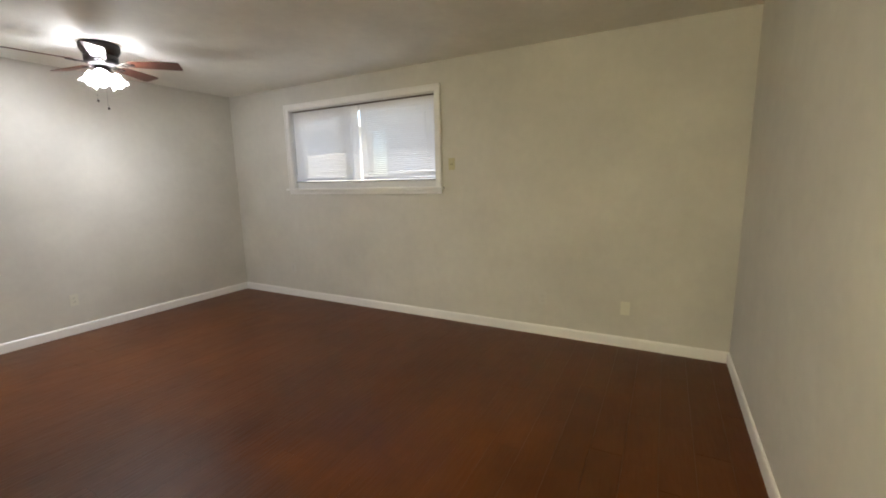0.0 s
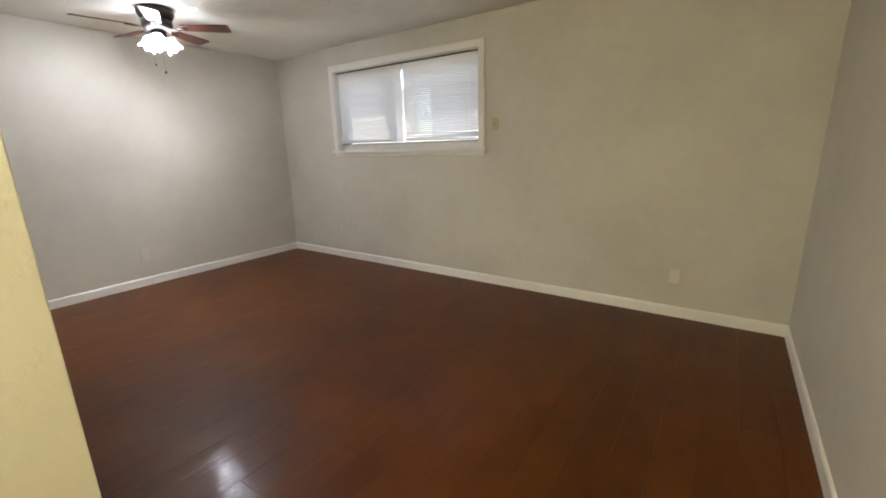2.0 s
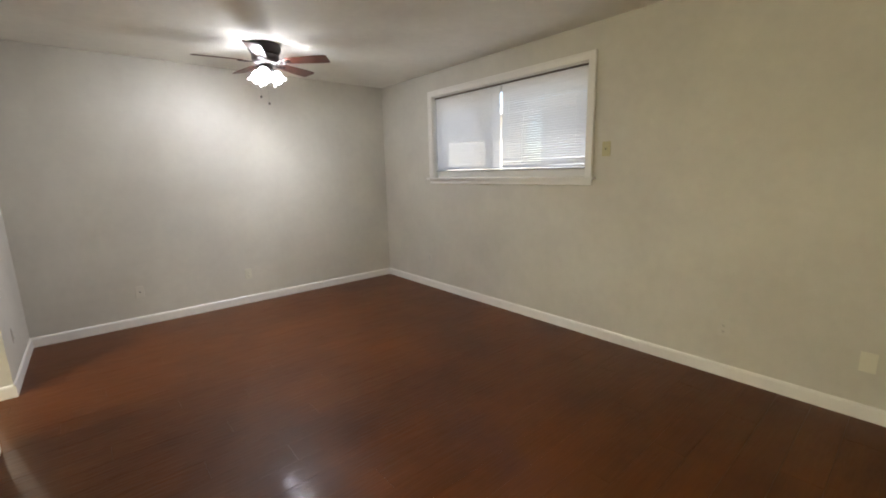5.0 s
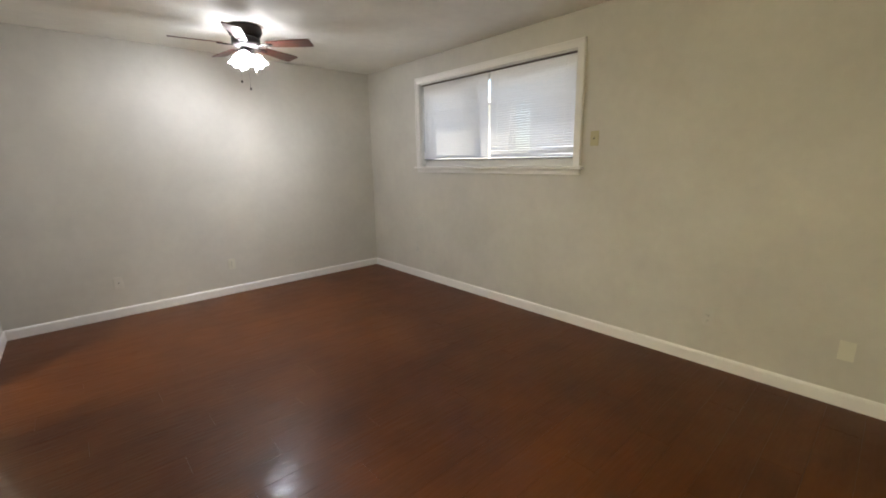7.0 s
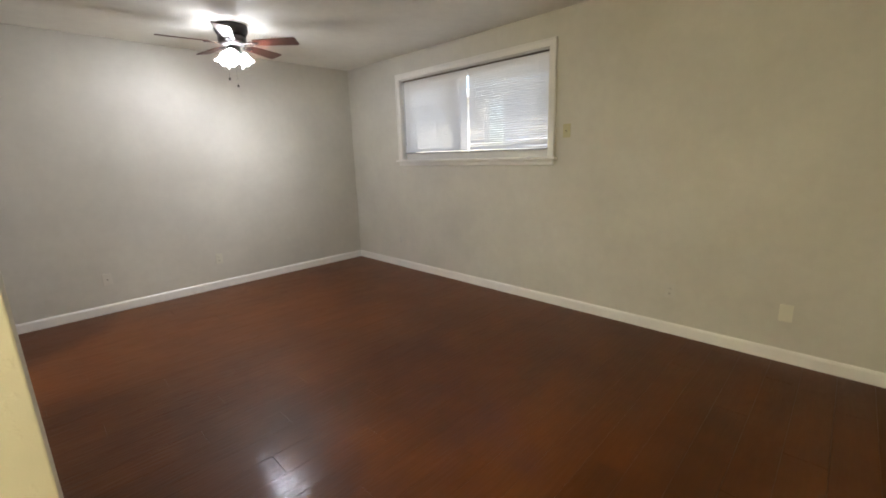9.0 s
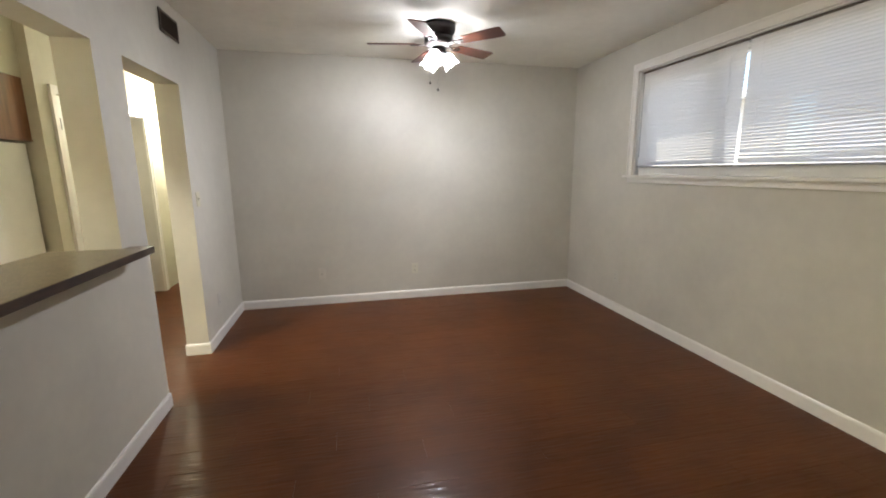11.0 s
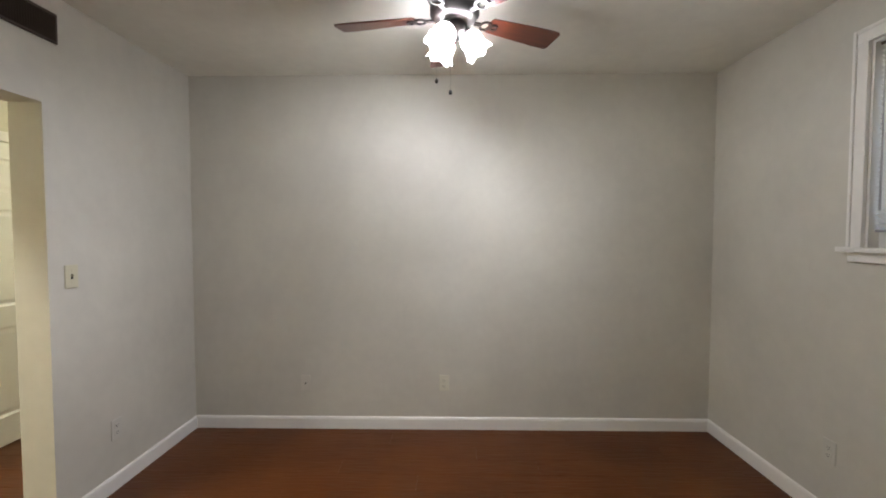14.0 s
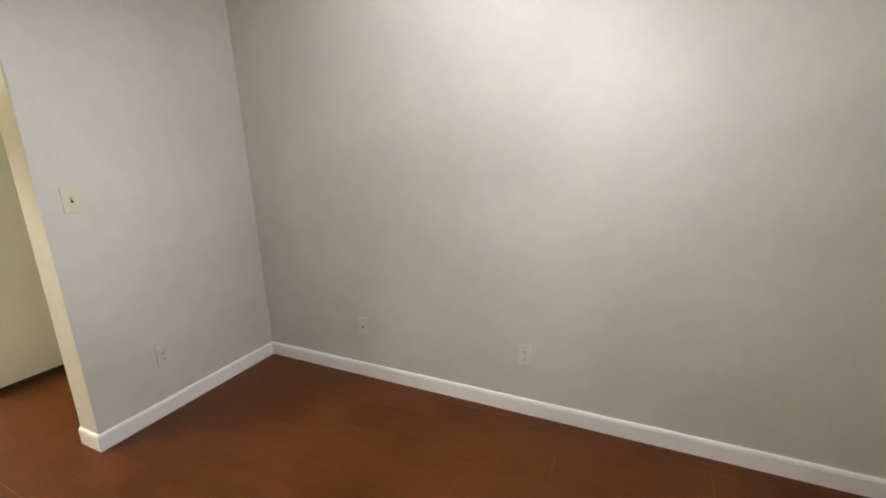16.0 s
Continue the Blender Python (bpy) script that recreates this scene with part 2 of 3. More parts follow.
WY0, WY1, WZ0, WZ1 = -3.062, -1.073, 1.350, 2.281
structure("wall_east", boxes((W, W + 0.2, S, WY0, 0, H), (W, W + 0.2, WY1, 0.1, 0, H),
                             (W, W + 0.2, WY0, WY1, 0, WZ0), (W, W + 0.2, WY0, WY1, WZ1, H)), WALL,
          "grey painted outer wall with one high window")
T = 0.160         # thickness of that wall
P0, P1, Q0, Q1, HEAD, BAR = -1.852, -1.080, -3.78, -2.130, 2.033, 1.005
structure("wall_west", boxes((-T, 0, P1, 0.1, 0, H), (-T, 0, P0, P1, HEAD, H), (-T, 0, Q1, P0, 0, H),
                             (-T, 0, Q0, Q1, 0, BAR), (-T, 0, Q0, Q1, HEAD, H)), WALL,
          "grey painted partition with a passage and a serving opening")
# The stretch to the west is unseen, added to block the entry lamp.
structure("wall_wing", rounded(boxes((-1.60, 0.319, -3.90, -3.78, 0, H)), 0.004, 2), WING, "cream painted wing wall end beside the entry, with an unseen light-blocking stretch westward")
structure("wall_hall_side", boxes((-T, -0.1, 0.1, 1.45, 0, H)), KWALL, "cream painted hall wall")
structure("wall_hall_end", boxes((HX - 0.12, -0.1, 1.45, 1.55, 0, H)), KWALL, "cream painted wall at the hall's end")
D0, D1 = -0.475, 0.012      # closet door opening
E0, E1 = 0.285, 1.005       # doorway further on
structure("wall_closet", boxes((HX - 0.12, HX, -0.675, D0, 0, H), (HX - 0.12, HX, D0, D1, 2.04, H), (HX - 0.12, HX, D1, E0, 0, H),
                               (HX - 0.12, HX, E0, E1, 2.04, H), (HX - 0.12, HX, E1, 1.45, 0, H)), KWALL,
          "cream painted hall wall with closet door and doorway")
structure("wall_closet_side", boxes((KX, HX - 0.12, -0.675, -0.56, 0, H), (KX, HX - 0.12, 0.1, 0.2, 0, H)), KWALL, "cream painted closet side wall")
structure("wall_kitchen", boxes((KX - 0.12, KX, S, -0.56, 0, H), (KX - 0.12, KX, -0.56, 0.2, 0, H)), KWALL, "cream painted far kitchen wall")
structure("wall_bedroom", boxes((KX - 0.62, KX - 0.5, 0.1, 2.0, 0, H), (KX - 0.5, HX - 0.12, 1.9, 2.0, 0, H), (KX - 0.5, KX - 0.12, 0.1, 0.2, 0, H)), KWALL,
          "cream painted wall of the room beyond the doorway")
structure("soffit", boxes((KX, -1.17, -1.50, -0.675, 2.115, H)), KWALL, "cream painted soffit over the cabinet")


# ---- skirting ----
def skirting(name, x0, y0, x1, y1, out):
    """A board with an eased top edge along (x0, y0)-(x1, y1), standing out towards out = (dx, dy)."""
    bm = bmesh.new()
    profile = [(0, 0), (0.013, 0), (0.013, 0.072), (0.010, 0.083), (0.005, 0.089), (0, 0.089)]
    rings = [[bm.verts.new((x + out[0] * d, y + out[1] * d, z)) for d, z in profile] for x, y in ((x0, y0), (x1, y1))]
    n = len(profile)
    for i in range(n):
        bm.faces.new((rings[0][i], rings[0][(i + 1) % n], rings[1][(i + 1) % n], rings[1][i]))
    bm.faces.new(rings[0]), bm.faces.new(rings[1])
    bmesh.ops.recalc_face_normals(bm, faces=bm.faces[:])
    return structure(name, bm, TRIM, "white painted baseboard along the wall")


skirting("baseboard", 0.0, 0, W, 0, (0, -1))
skirting("baseboard", W, -0.013, W, S + 0.013, (-1, 0))
skirting("baseboard", W, S, -1.0, S, (0, 1))
skirting("baseboard", 0, -0.013, 0, P1 - 0.013, (1, 0))
skirting("baseboard", 0.0, P1, -T, P1, (0, -1))
skirting("baseboard", 0, P0, 0, Q0, (1, 0))
skirting("baseboard", HX, -0.688, HX, D0 - 0.062, (1, 0))
skirting("baseboard", HX, D1 + 0.062, HX, E0 - 0.062, (1, 0))
skirting("baseboard", -T, P1, -T, 1.45, (-1, 0))
skirting("baseboard", HX - 0.12, -0.675, HX, -0.675, (0, -1))


# ---- door and window casings ----
def casing(name, x, y0, y1, top, side, label):
    """Flat casing with a raised outer band round an opening in a wall that faces +x or -x."""
    w, t = 0.062, 0.016
    bm = boxes((x, x + side * t, y0 - w, y0, 0, top), (x, x + side * t, y1, y1 + w, 0, top), (x, x + side * t, y0 - w, y1 + w, top, top + w),
               (x + side * t, x + side * (t + 0.006), y0 - w, y0 - w + 0.018, 0, top + w), (x + side * t, x + side * (t + 0.006), y1 + w - 0.018, y1 + w, 0, top + w),
               (x + side * t, x + side * (t + 0.006), y0 - w + 0.018, y1 + w - 0.018, top + w - 0.018, top + w))
    return structure(name, bm, TRIM, label)


casing("trim", HX, D0, D1, 2.04, 1, "white door casing round the closet door")
casing("trim", HX, E0, E1, 2.04, 1, "white door casing round the open doorway")
structure("trim", boxes((HX - 0.12, HX, D0, D0 + 0.004, 0, 2.04), (HX - 0.12, HX, D1 - 0.004, D1, 0, 2.04),
                        (HX - 0.12, HX, E0, E0 + 0.012, 0, 2.04), (HX - 0.12, HX, E1 - 0.012, E1, 0, 2.04),
                        (HX - 0.12, HX, E0 + 0.012, E1 - 0.012, 2.028, 2.04)), TRIM, "white door jambs")

window = new("window_1")
tagged(window, "white-trimmed high window with closed white mini blinds", kind="structure")
CW = 0.064
t0, t1, cz = WY0 - CW, WY1 + CW, WZ1 + CW
part("window_casing", rounded(boxes((W - 0.018, W, t0, WY0, WZ0, WZ1), (W - 0.018, W, WY1, t1, WZ0, WZ1), (W - 0.0185, W, t0, t1, WZ1, cz),
                                    (W - 0.026, W - 0.019, t0, t0 + 0.016, WZ0, cz), (W - 0.026, W - 0.019, t1 - 0.016, t1, WZ0, cz),
                                    (W - 0.026, W - 0.019, t0 + 0.017, t1 - 0.017, cz - 0.016, cz)), 0.0015, 1), TRIM, window)
part("window_sill", rounded(boxes((W - 0.048, W + 0.10, WY0 + 0.0, WY1 - 0.0, WZ0 - 0.004, WZ0 + 0.018), (W - 0.048, W - 0.001, t0 - 0.030, WY0 - 0.0, WZ0 - 0.004, WZ0 + 0.018),
                                  (W - 0.048, W - 0.001, WY1, t1 + 0.030, WZ0 - 0.004, WZ0 + 0.018)), 0.002, 1), TRIM, window)
part("window_apron", rounded(boxes((W - 0.016, W - 0.001, t0, t1, WZ0 - 0.050, WZ0 - 0.0045), (W - 0.022, W - 0.0165, t0 + 0.004, t1 - 0.004, WZ0 - 0.020, WZ0 - 0.005)), 0.0015, 1), TRIM, window)
part("window_frame", rounded(boxes((W, W + 0.2, WY0, WY0 + 0.012, WZ0 + 0.018, WZ1), (W, W + 0.2, WY1 - 0.012, WY1, WZ0 + 0.018, WZ1), (W, W + 0.2, WY0 + 0.012, WY1 - 0.012, WZ1 - 0.012, WZ1),
                                   (W + 0.048, W + 0.19, WY0 + 0.012, WY1 - 0.012, WZ0 + 0.018, WZ0 + 0.096),
                                   (W + 0.11, W + 0.19, WY0 + 0.012, WY0 + 0.055, WZ0 + 0.105, WZ1 - 0.012), (W + 0.11, W + 0.19, WY1 - 0.055, WY1 - 0.012, WZ0 + 0.105, WZ1 - 0.012),
                                   (W + 0.11, W + 0.19, WY0 + 0.055, WY1 - 0.055, WZ1 - 0.06, WZ1 - 0.012)), 0.0015, 1), ALU, window)
part("window_sash", rounded(boxes((W + 0.125, W + 0.155, -1.885, -1.795, WZ0 + 0.105, WZ1 - 0.06), (W + 0.125, W + 0.155, -1.795, WY1 - 0.055, WZ1 - 0.10, WZ1 - 0.061),
                                  (W + 0.125, W + 0.155, -1.795, WY1 - 0.055, WZ0 + 0.106, WZ0 + 0.135)), 0.002, 1), ALU, window)
for y0, y1, x in ((-1.795, WY1 - 0.055, W + 0.138), (WY0 + 0.055, -1.84, W + 0.168)):
    pane = part("pane", boxes((x, x + 0.004, y0, y1, WZ0 + 0.105, WZ1 - 0.06)), GLASS, window)
    pane.visible_shadow = False


# ---- blinds ----
def mini_blind(y0, y1, label, wand):
    width = y1 - y0
    blind = thing("window_blind", pose(W + 0.030, (y0 + y1) / 2, WZ1 - 0.0125), label, "blind", "mini blinds in the window")
    h = width / 2
    part("head_rail", rounded(boxes((-0.014, 0.014, -h, h, -0.013, -0.001)), 0.002, 1), SHADE_LINE_RAIL, blind, "head rail coloured dark for the shade line under the casing")
    bottom = -(WZ1 - 0.0125) + 1.443
    part("bottom_rail", rounded(boxes((-0.011, 0.011, -h + 0.003, h - 0.003, bottom - 0.006, bottom + 0.006)), 0.003, 2), RAIL, blind, "grey bottom rail")
    count, bend = 38, None
    for i in range(count):
        z = bottom + 0.022 + i * (-0.024 - bottom - 0.022) / (count - 1)
        if bend is None:
            bm = bmesh.new()
            across = [(-0.0125, -0.0012), (-0.0045, 0.0008), (0.0045, 0.0008), (0.0125, -0.0012)]
            rows = [[bm.verts.new((a, y, b)) for a, b in across] for y in (-h + 0.004, h - 0.004)]
            for k in range(3):
                bm.faces.new((rows[0][k], rows[0][k + 1], rows[1][k + 1], rows[1][k]))
            slat = part("slat", bm, SLAT, blind, smooth=True)
            bend = slat.data
        else:
            slat = new("slat", bend)
            slat.parent = blind
        loose = 1.0 if (not wand and i < 4) else 0.0
        slat.matrix_basis = pose(0, 0, z, loose * random.uniform(-0.7, 0.7), 44 + random.uniform(-1.5, 1.5) + loose * random.uniform(-2, 14), 0)
    for y in (-h * 0.78, h * 0.78):
        bm = bmesh.new()
        for x in (-0.0135, 0.0135):
            box(bm, x - 0.0005, x + 0.0005, y - 0.0006, y + 0.0006, bottom, -0.0135)
        part("ladder_cord", bm, SLAT, blind)
    if wand:
        part("tilt_wand", lathe([(0.0, -0.74), (0.0045, -0.735), (0.0035, -0.3), (0.0035, -0.02), (0.0, -0.016)], 8), WAND, blind, "thin clear tilt wand",
             smooth=True, at=pose(-0.024, h - 0.035, 0, 0, 0, 0))
    return blind


mini_blind(-2.094, -1.091, "closed white mini blind with a tilt wand in the window", True)
mini_blind(-3.046, -2.109, "closed white mini blind in the wider window bay", False)


# ---- doors ----
def panel_door(name, width, height, columns, rows, m, label, knob_side, hinges=()):
    """A moulded panel door: local x runs across its width, z up, its face at -y."""
    door = thing(name, m, label, "door")
    th = 0.035
    edge = 0.084 if columns == 1 else 0.11
    mid = 0.10
    cell = (width - 2 * edge - (columns - 1) * mid) / columns
    bm = bmesh.new()
    box(bm, 0, width, 0.010, th - 0.010, 0, height)
    for side in (0.0, th - 0.010):
        xs = [(0, edge)] + [(edge + cell + k * (cell + mid), edge + cell + mid + k * (cell + mid)) for k in range(columns - 1)] + [(width - edge, width)]
        for a, b in xs:
            box(bm, a, b, side, side + 0.010, 0, height)
        ends = [0] + [v for lo, hi in rows for v in (lo, hi)] + [height]
        for c in range(columns):
            a = edge + c * (cell + mid)
            for lo, hi in zip(ends[::2], ends[1::2]):
                box(bm, a, a + cell, side, side + 0.010, lo, hi)
    part("slab", bm, DOOR, door)
    for c in range(columns):
        a = edge + c * (cell + mid)
        for lo, hi in rows:
            for flip in (0, 1):
                bm = bmesh.new()
                face = 0.010 if not flip else th - 0.010
                out = -1 if not flip else 1
                rings = []
                for inset, depth in ((0.0, 0.0095), (0.006, 0.005), (0.014, 0.001), (0.024, 0.001), (0.045, 0.007)):
                    y = face + out * depth
                    rings.append([bm.verts.new(p) for p in ((a + inset, y, lo + inset), (a + cell - inset, y, lo + inset), (a + cell - inset, y, hi - inset), (a + inset, y, hi - inset))])
                for r, s in zip(rings, rings[1:]):
                    for k in range(4):
                        bm.faces.new((r[k], r[(k + 1) % 4], s[(k + 1) % 4], s[k]))
                bm.faces.new(rings[-1])
                bmesh.ops.recalc_face_normals(bm, faces=bm.faces[:])
                part("panel", bm, DOOR, door)
    kx = width - 0.06 if knob_side > 0 else 0.06
    for out in (0, 1):
        bm = lathe([(0.0, 0.0), (0.031, 0.0), (0.030, 0.006), (0.012, 0.010), (0.011, 0.030), (0.022, 0.038), (0.027, 0.050), (0.022, 0.061), (0.0, 0.065)], 20, "y")
        if not out:
            bm.transform(Matrix.Diagonal((1, -1, 1, 1)))
            bmesh.ops.reverse_faces(bm, faces=bm.faces[:])
        part("knob", bm, BRONZE, door, "dark bronze round knob", True, pose(kx, 0 if not out else th, 0.895))
    for z in hinges:
        bm = lathe([(0.0, -0.045), (0.009, -0.045), (0.009, 0.045), (0.0, 0.045)], 12)
        box(bm, 0.0, 0.030, 0.004, 0.007, -0.043, 0.043)
        part("hinge", bm, BRONZE, door, "dark bronze butt hinge", False, pose(0.004, -0.0075, z))
    return door


panel_door("closet_door", D1 - D0 - 0.014, 2.022, 1, [(0.19, 0.79), (0.93, 1.575), (1.69, 1.915)],
           pose(HX - 0.003, D0 + 0.007, 0.012, 0, 0, 90), "narrow white three-panel closet door, closed, with bronze knob", 1, (0.31, 1.80))
panel_door("bedroom_door", 0.70, 2.0, 2, [(0.20, 0.78), (0.95, 1.56), (1.68, 1.89)],
           pose(HX - 0.125, E1 - 0.018, 0.02, 0, 0, 180) @ Matrix.Translation((0, 0, 0)), "white six-panel door standing open into the room beyond", 1)


# ---- kitchen side ----
counter = thing("bar_counter", pose(0, 0, BAR), "dark speckled bar counter with brown edge on the half wall", "counter")
part("top", rounded(boxes((-0.32, 0.118, Q0 + 0.002, Q1 - 0.002, 0.0005, 0.036)), 0.003, 2), COUNTER, counter)
part("nosing", rounded(boxes((0.002, 0.118, Q1 - 0.001, -2.075, 0.0005, 0.036)), 0.003, 2), COUNTER, counter)
part("front_edge", rounded(boxes((0.1185, 0.123, Q0 + 0.002, -2.075, 0.0, 0.0362)), 0.001, 1), COUNTER_EDGE, counter, "dark brown counter edge")
part("end_edge", rounded(boxes((0.002, 0.1183, -2.0748, -2.070, 0.0, 0.0362)), 0.001, 1), COUNTER_EDGE, counter, "dark brown counter edge")

fridge = thing("refrigerator", pose(-1.565, -1.09, 0), "white refrigerator with plain side panel beside the hall wall", "refrigerator")
part("cabinet_body", rounded(boxes((-0.37, 0.37, -0.36, 0.375, 0.03, 1.640)), 0.006, 2), FRIDGE, fridge)
part("freezer_door", rounded(boxes((-0.37, 0.37, -0.425, -0.366, 1.13, 1.638)), 0.008, 2), FRIDGE, fridge)
part("fresh_food_door", rounded(boxes((-0.37, 0.37, -0.425, -0.366, 0.09, 1.12)), 0.008, 2), FRIDGE, fridge)
part("base_grille", boxes((-0.35, 0.35, -0.355, 0.36, 0.0, 0.0295)), RUBBER, fridge, "dark base grille")
cab = thing("wall_cabinet", pose(-1.56, -1.09, 1.668), "brown stained wooden cabinet above the refrigerator", "cabinet")
part("body", rounded(boxes((-0.39, 0.385, -0.36, 0.415, 0, 0.446)), 0.002, 1), CABINET, cab)
for x0, x1 in ((-0.375, -0.006), (0.006, 0.37)):
    part("door", rounded(boxes((x0, x1, -0.381, -0.361, 0.02, 0.426)), 0.003, 2), CABINET, cab)
part("bottom_trim", rounded(boxes((0.365, 0.391, -0.36, 0.415, -0.012, -0.0005)), 0.002, 1), CABINET, cab)


def flush_light(x, y):
    ob = thing("ceiling_light", pose(x, y, H), "round frosted flush ceiling light, lit", "ceiling light")
    part("base", lathe([(0, -0.0005), (0.115, -0.0005), (0.115, -0.03), (0.0, -0.03)], 32), BRONZE, ob, "dark metal base", True)
    dome = part("dome", lathe([(0.108, -0.031), (0.107, -0.05), (0.10, -0.072), (0.06, -0.084), (0.0, -0.088)], 32), DOME, ob, "lit frosted glass dome", True)
    dome.visible_shadow = False
    return ob


flush_light(-0.85, -4.50)
# Made-up fixture, unseen: its deep sides keep light off the upper jambs.
cutoff_fixture = thing("ceiling_light", pose(-1.51, -2.45, H), "unseen kitchen ceiling light, made up with two lit tubes and deep light-cutting sides", "ceiling light")
part("housing", boxes((-0.165, 0.165, -0.62, 0.62, -0.040, -0.001)), TRIM, cutoff_fixture)
for x0, x1, y0, y1 in ((-0.165, -0.155, -0.62, 0.62), (0.155, 0.165, -0.62, 0.62), (-0.1545, 0.1545, -0.62, -0.61), (-0.1545, 0.1545, 0.61, 0.62)):
    part("cutoff_panel", boxes((x0, x1, y0, y1, -0.20, -0.0405)), TRIM, cutoff_fixture)
for x in (-0.045, 0.045):
    tube_mesh = part("tube", lathe([(0.0, -0.58), (0.013, -0.58), (0.013, 0.58), (0.0, 0.58)], 12, "y"), DOME, cutoff_fixture, "lit white tube of the unseen fixture", True, pose(x, 0, -0.060))
    tube_mesh.visible_shadow = False
sconce = thing("wall_light", pose(-0.83, 1.45, 2.12), "small round frosted glass wall light, lit, at the hall's end", "wall light")
part("backplate", rounded(boxes((-0.05, 0.05, -0.02, -0.0005, -0.06, 0.06)), 0.004, 2), BRONZE, sconce, "dark metal backplate")
globe = bmesh.new()
bmesh.ops.create_uvsphere(globe, u_segments=20, v_segments=12, radius=0.062)
globe = part("globe", globe, DOME, sconce, "lit frosted glass globe", True, pose(0, -0.085, 0))
globe.visible_shadow = False


# ---- wall plates ----
def plate(name, m, mat, label, category, kind, group=""):
    """A wall plate whose local x runs across, z up, and that stands out to -y."""
    ob = thing(name, m, label, category, group)
    w, h = (0.070, 0.115)
    part("cover", rounded(boxes((-w / 2, w / 2, -0.006, -0.0005, -h / 2, h / 2)), 0.0022, 2), mat, ob)
    if kind == "outlet":
        for z in (-0.0195, 0.0195):
            part("socket", rounded(boxes((-0.0165, 0.0165, -0.0085, -0.0062, z - 0.0135, z + 0.0135)), 0.001, 1), mat, ob)
            part("slots", boxes((-0.0075, -0.0053, -0.0089, -0.0086, z - 0.003, z + 0.006), (0.0053, 0.0075, -0.0089, -0.0086, z - 0.003, z + 0.006),
                                (-0.002, 0.002, -0.0089, -0.0086, z - 0.010, z - 0.006)), SLOT, ob, "dark contact slots")
    if kind == "switch":
        part("toggle", rounded(boxes((-0.0045, 0.0045, -0.018, -0.0062, 0.000, 0.011)), 0.001, 1), mat, ob)
        part("toggle_slot", boxes((-0.0055, 0.0055, -0.0066, -0.0061, -0.012, 0.0122)), SLOT, ob, "dark toggle slot")
    if kind == "cable":
        part("connector", lathe([(0.0, 0.0), (0.0052, 0.0), (0.0052, 0.008), (0.0, 0.008)], 12, "y"), SLOT, ob, "small dark cable connector", False, pose(0, -0.0145, 0))
    if kind == "jack":
        part("jack", rounded(boxes((-0.012, 0.012, -0.014, -0.0062, -0.014, 0.012)), 0.002, 1), mat, ob)
        part("port", boxes((-0.006, 0.006, -0.0145, -0.0141, -0.006, 0.003)), SLOT, ob, "dark port")
    for z in ((-0.047, 0.047) if kind in ("blank", "jack") else (0.0,) if kind == "outlet" else (-0.030, 0.030)):
        part("screw", lathe([(0.0, 0.0), (0.0028, 0.0), (0.0022, 0.001), (0.0, 0.0012)], 10, "y"), mat, ob, at=pose(0, -0.0062, z, 0, 0, 180))
    return ob


plate("cable_plate", pose(0.816, 0, 0.336), DULL, "painted-over cable plate with small dark connector on the wall", "wall plate", "cable")
plate("power_outlet", pose(1.828, 0, 0.341), PALE, "pale ivory duplex outlet above the baseboard behind the fan", "outlet", "outlet")
plate("power_outlet", pose(W, -4.147, 0.345, 0, 0, -90), PLATE, "painted-over grey outlet under the window wall", "outlet", "outlet")
plate("blank_plate", pose(W, -4.842, 0.339, 0, 0, -90), PALE, "plain ivory blank cover plate low on the wall", "wall plate", "blank")
plate("power_outlet", pose(W, -0.945, 0.360, 0, 0, -90), PLATE, "painted-over grey outlet in the corner below the window", "outlet", "outlet")
plate("power_outlet", pose(0, -0.725, 0.338, 0, 0, 90), PLATE, "painted-over grey outlet beside the passage", "outlet", "outlet")
plate("light_switch", pose(0, -0.966, 1.218, 0, 0, 90), SWITCH, "ivory toggle light switch beside the passage", "light switch", "switch")
plate("phone_jack", pose(W, -3.236, 1.585, 0, 0, -90), IVORY, "yellowed ivory phone jack plate beside the window", "wall plate", "jack")

# ---- air vent above the passage ----
vent = thing("air_vent", pose(0, -1.150, 2.392), "dark brown metal air grille high above the passage", "vent")
# No duct here: a flat black sheet gives the dark of the hollow.
part("backing", boxes((0.0005, 0.003, -0.140, 0.140, -0.056, 0.056)), SLOT, vent, "black sheet behind the slats for the duct's dark hollow")
part("frame", rounded(boxes((0.0032, 0.012, -0.150, 0.150, 0.056, 0.070), (0.0032, 0.012, -0.150, 0.150, -0.070, -0.056),
                            (0.0032, 0.012, -0.150, -0.138, -0.0558, 0.0558), (0.0032, 0.012, 0.138, 0.150, -0.0558, 0.0558)), 0.0015, 1), VENT, vent)
for i in range(24):
    s = part("slat", boxes((-0.004, 0.004, -0.0006, 0.0006, -0.0555, 0.0555)), VENT, vent, at=pose(0.0078, -0.132 + i * 0.01148, 0, 0, 0, 28))

# ---- ceiling fan ----
fan = thing("ceiling_fan", pose(FAN[0], FAN[1], H), "dark bronze ceiling fan with cherry blades and three lit tulip shades", "ceiling fan")
part("canopy", lathe([(0.0, -0.001), (0.128, -0.001), (0.133, -0.012), (0.133, -0.05), (0.122, -0.062), (0.122, -0.072), (0.105, -0.085), (0.0, -0.085)], 40), BRONZE, fan, "", True)
part("motor_housing", lathe([(0.0, -0.0855), (0.10, -0.0855), (0.112, -0.095), (0.112, -0.135), (0.095, -0.158), (0.06, -0.170), (0.0, -0.170)], 40), BRONZE, fan, "", True)
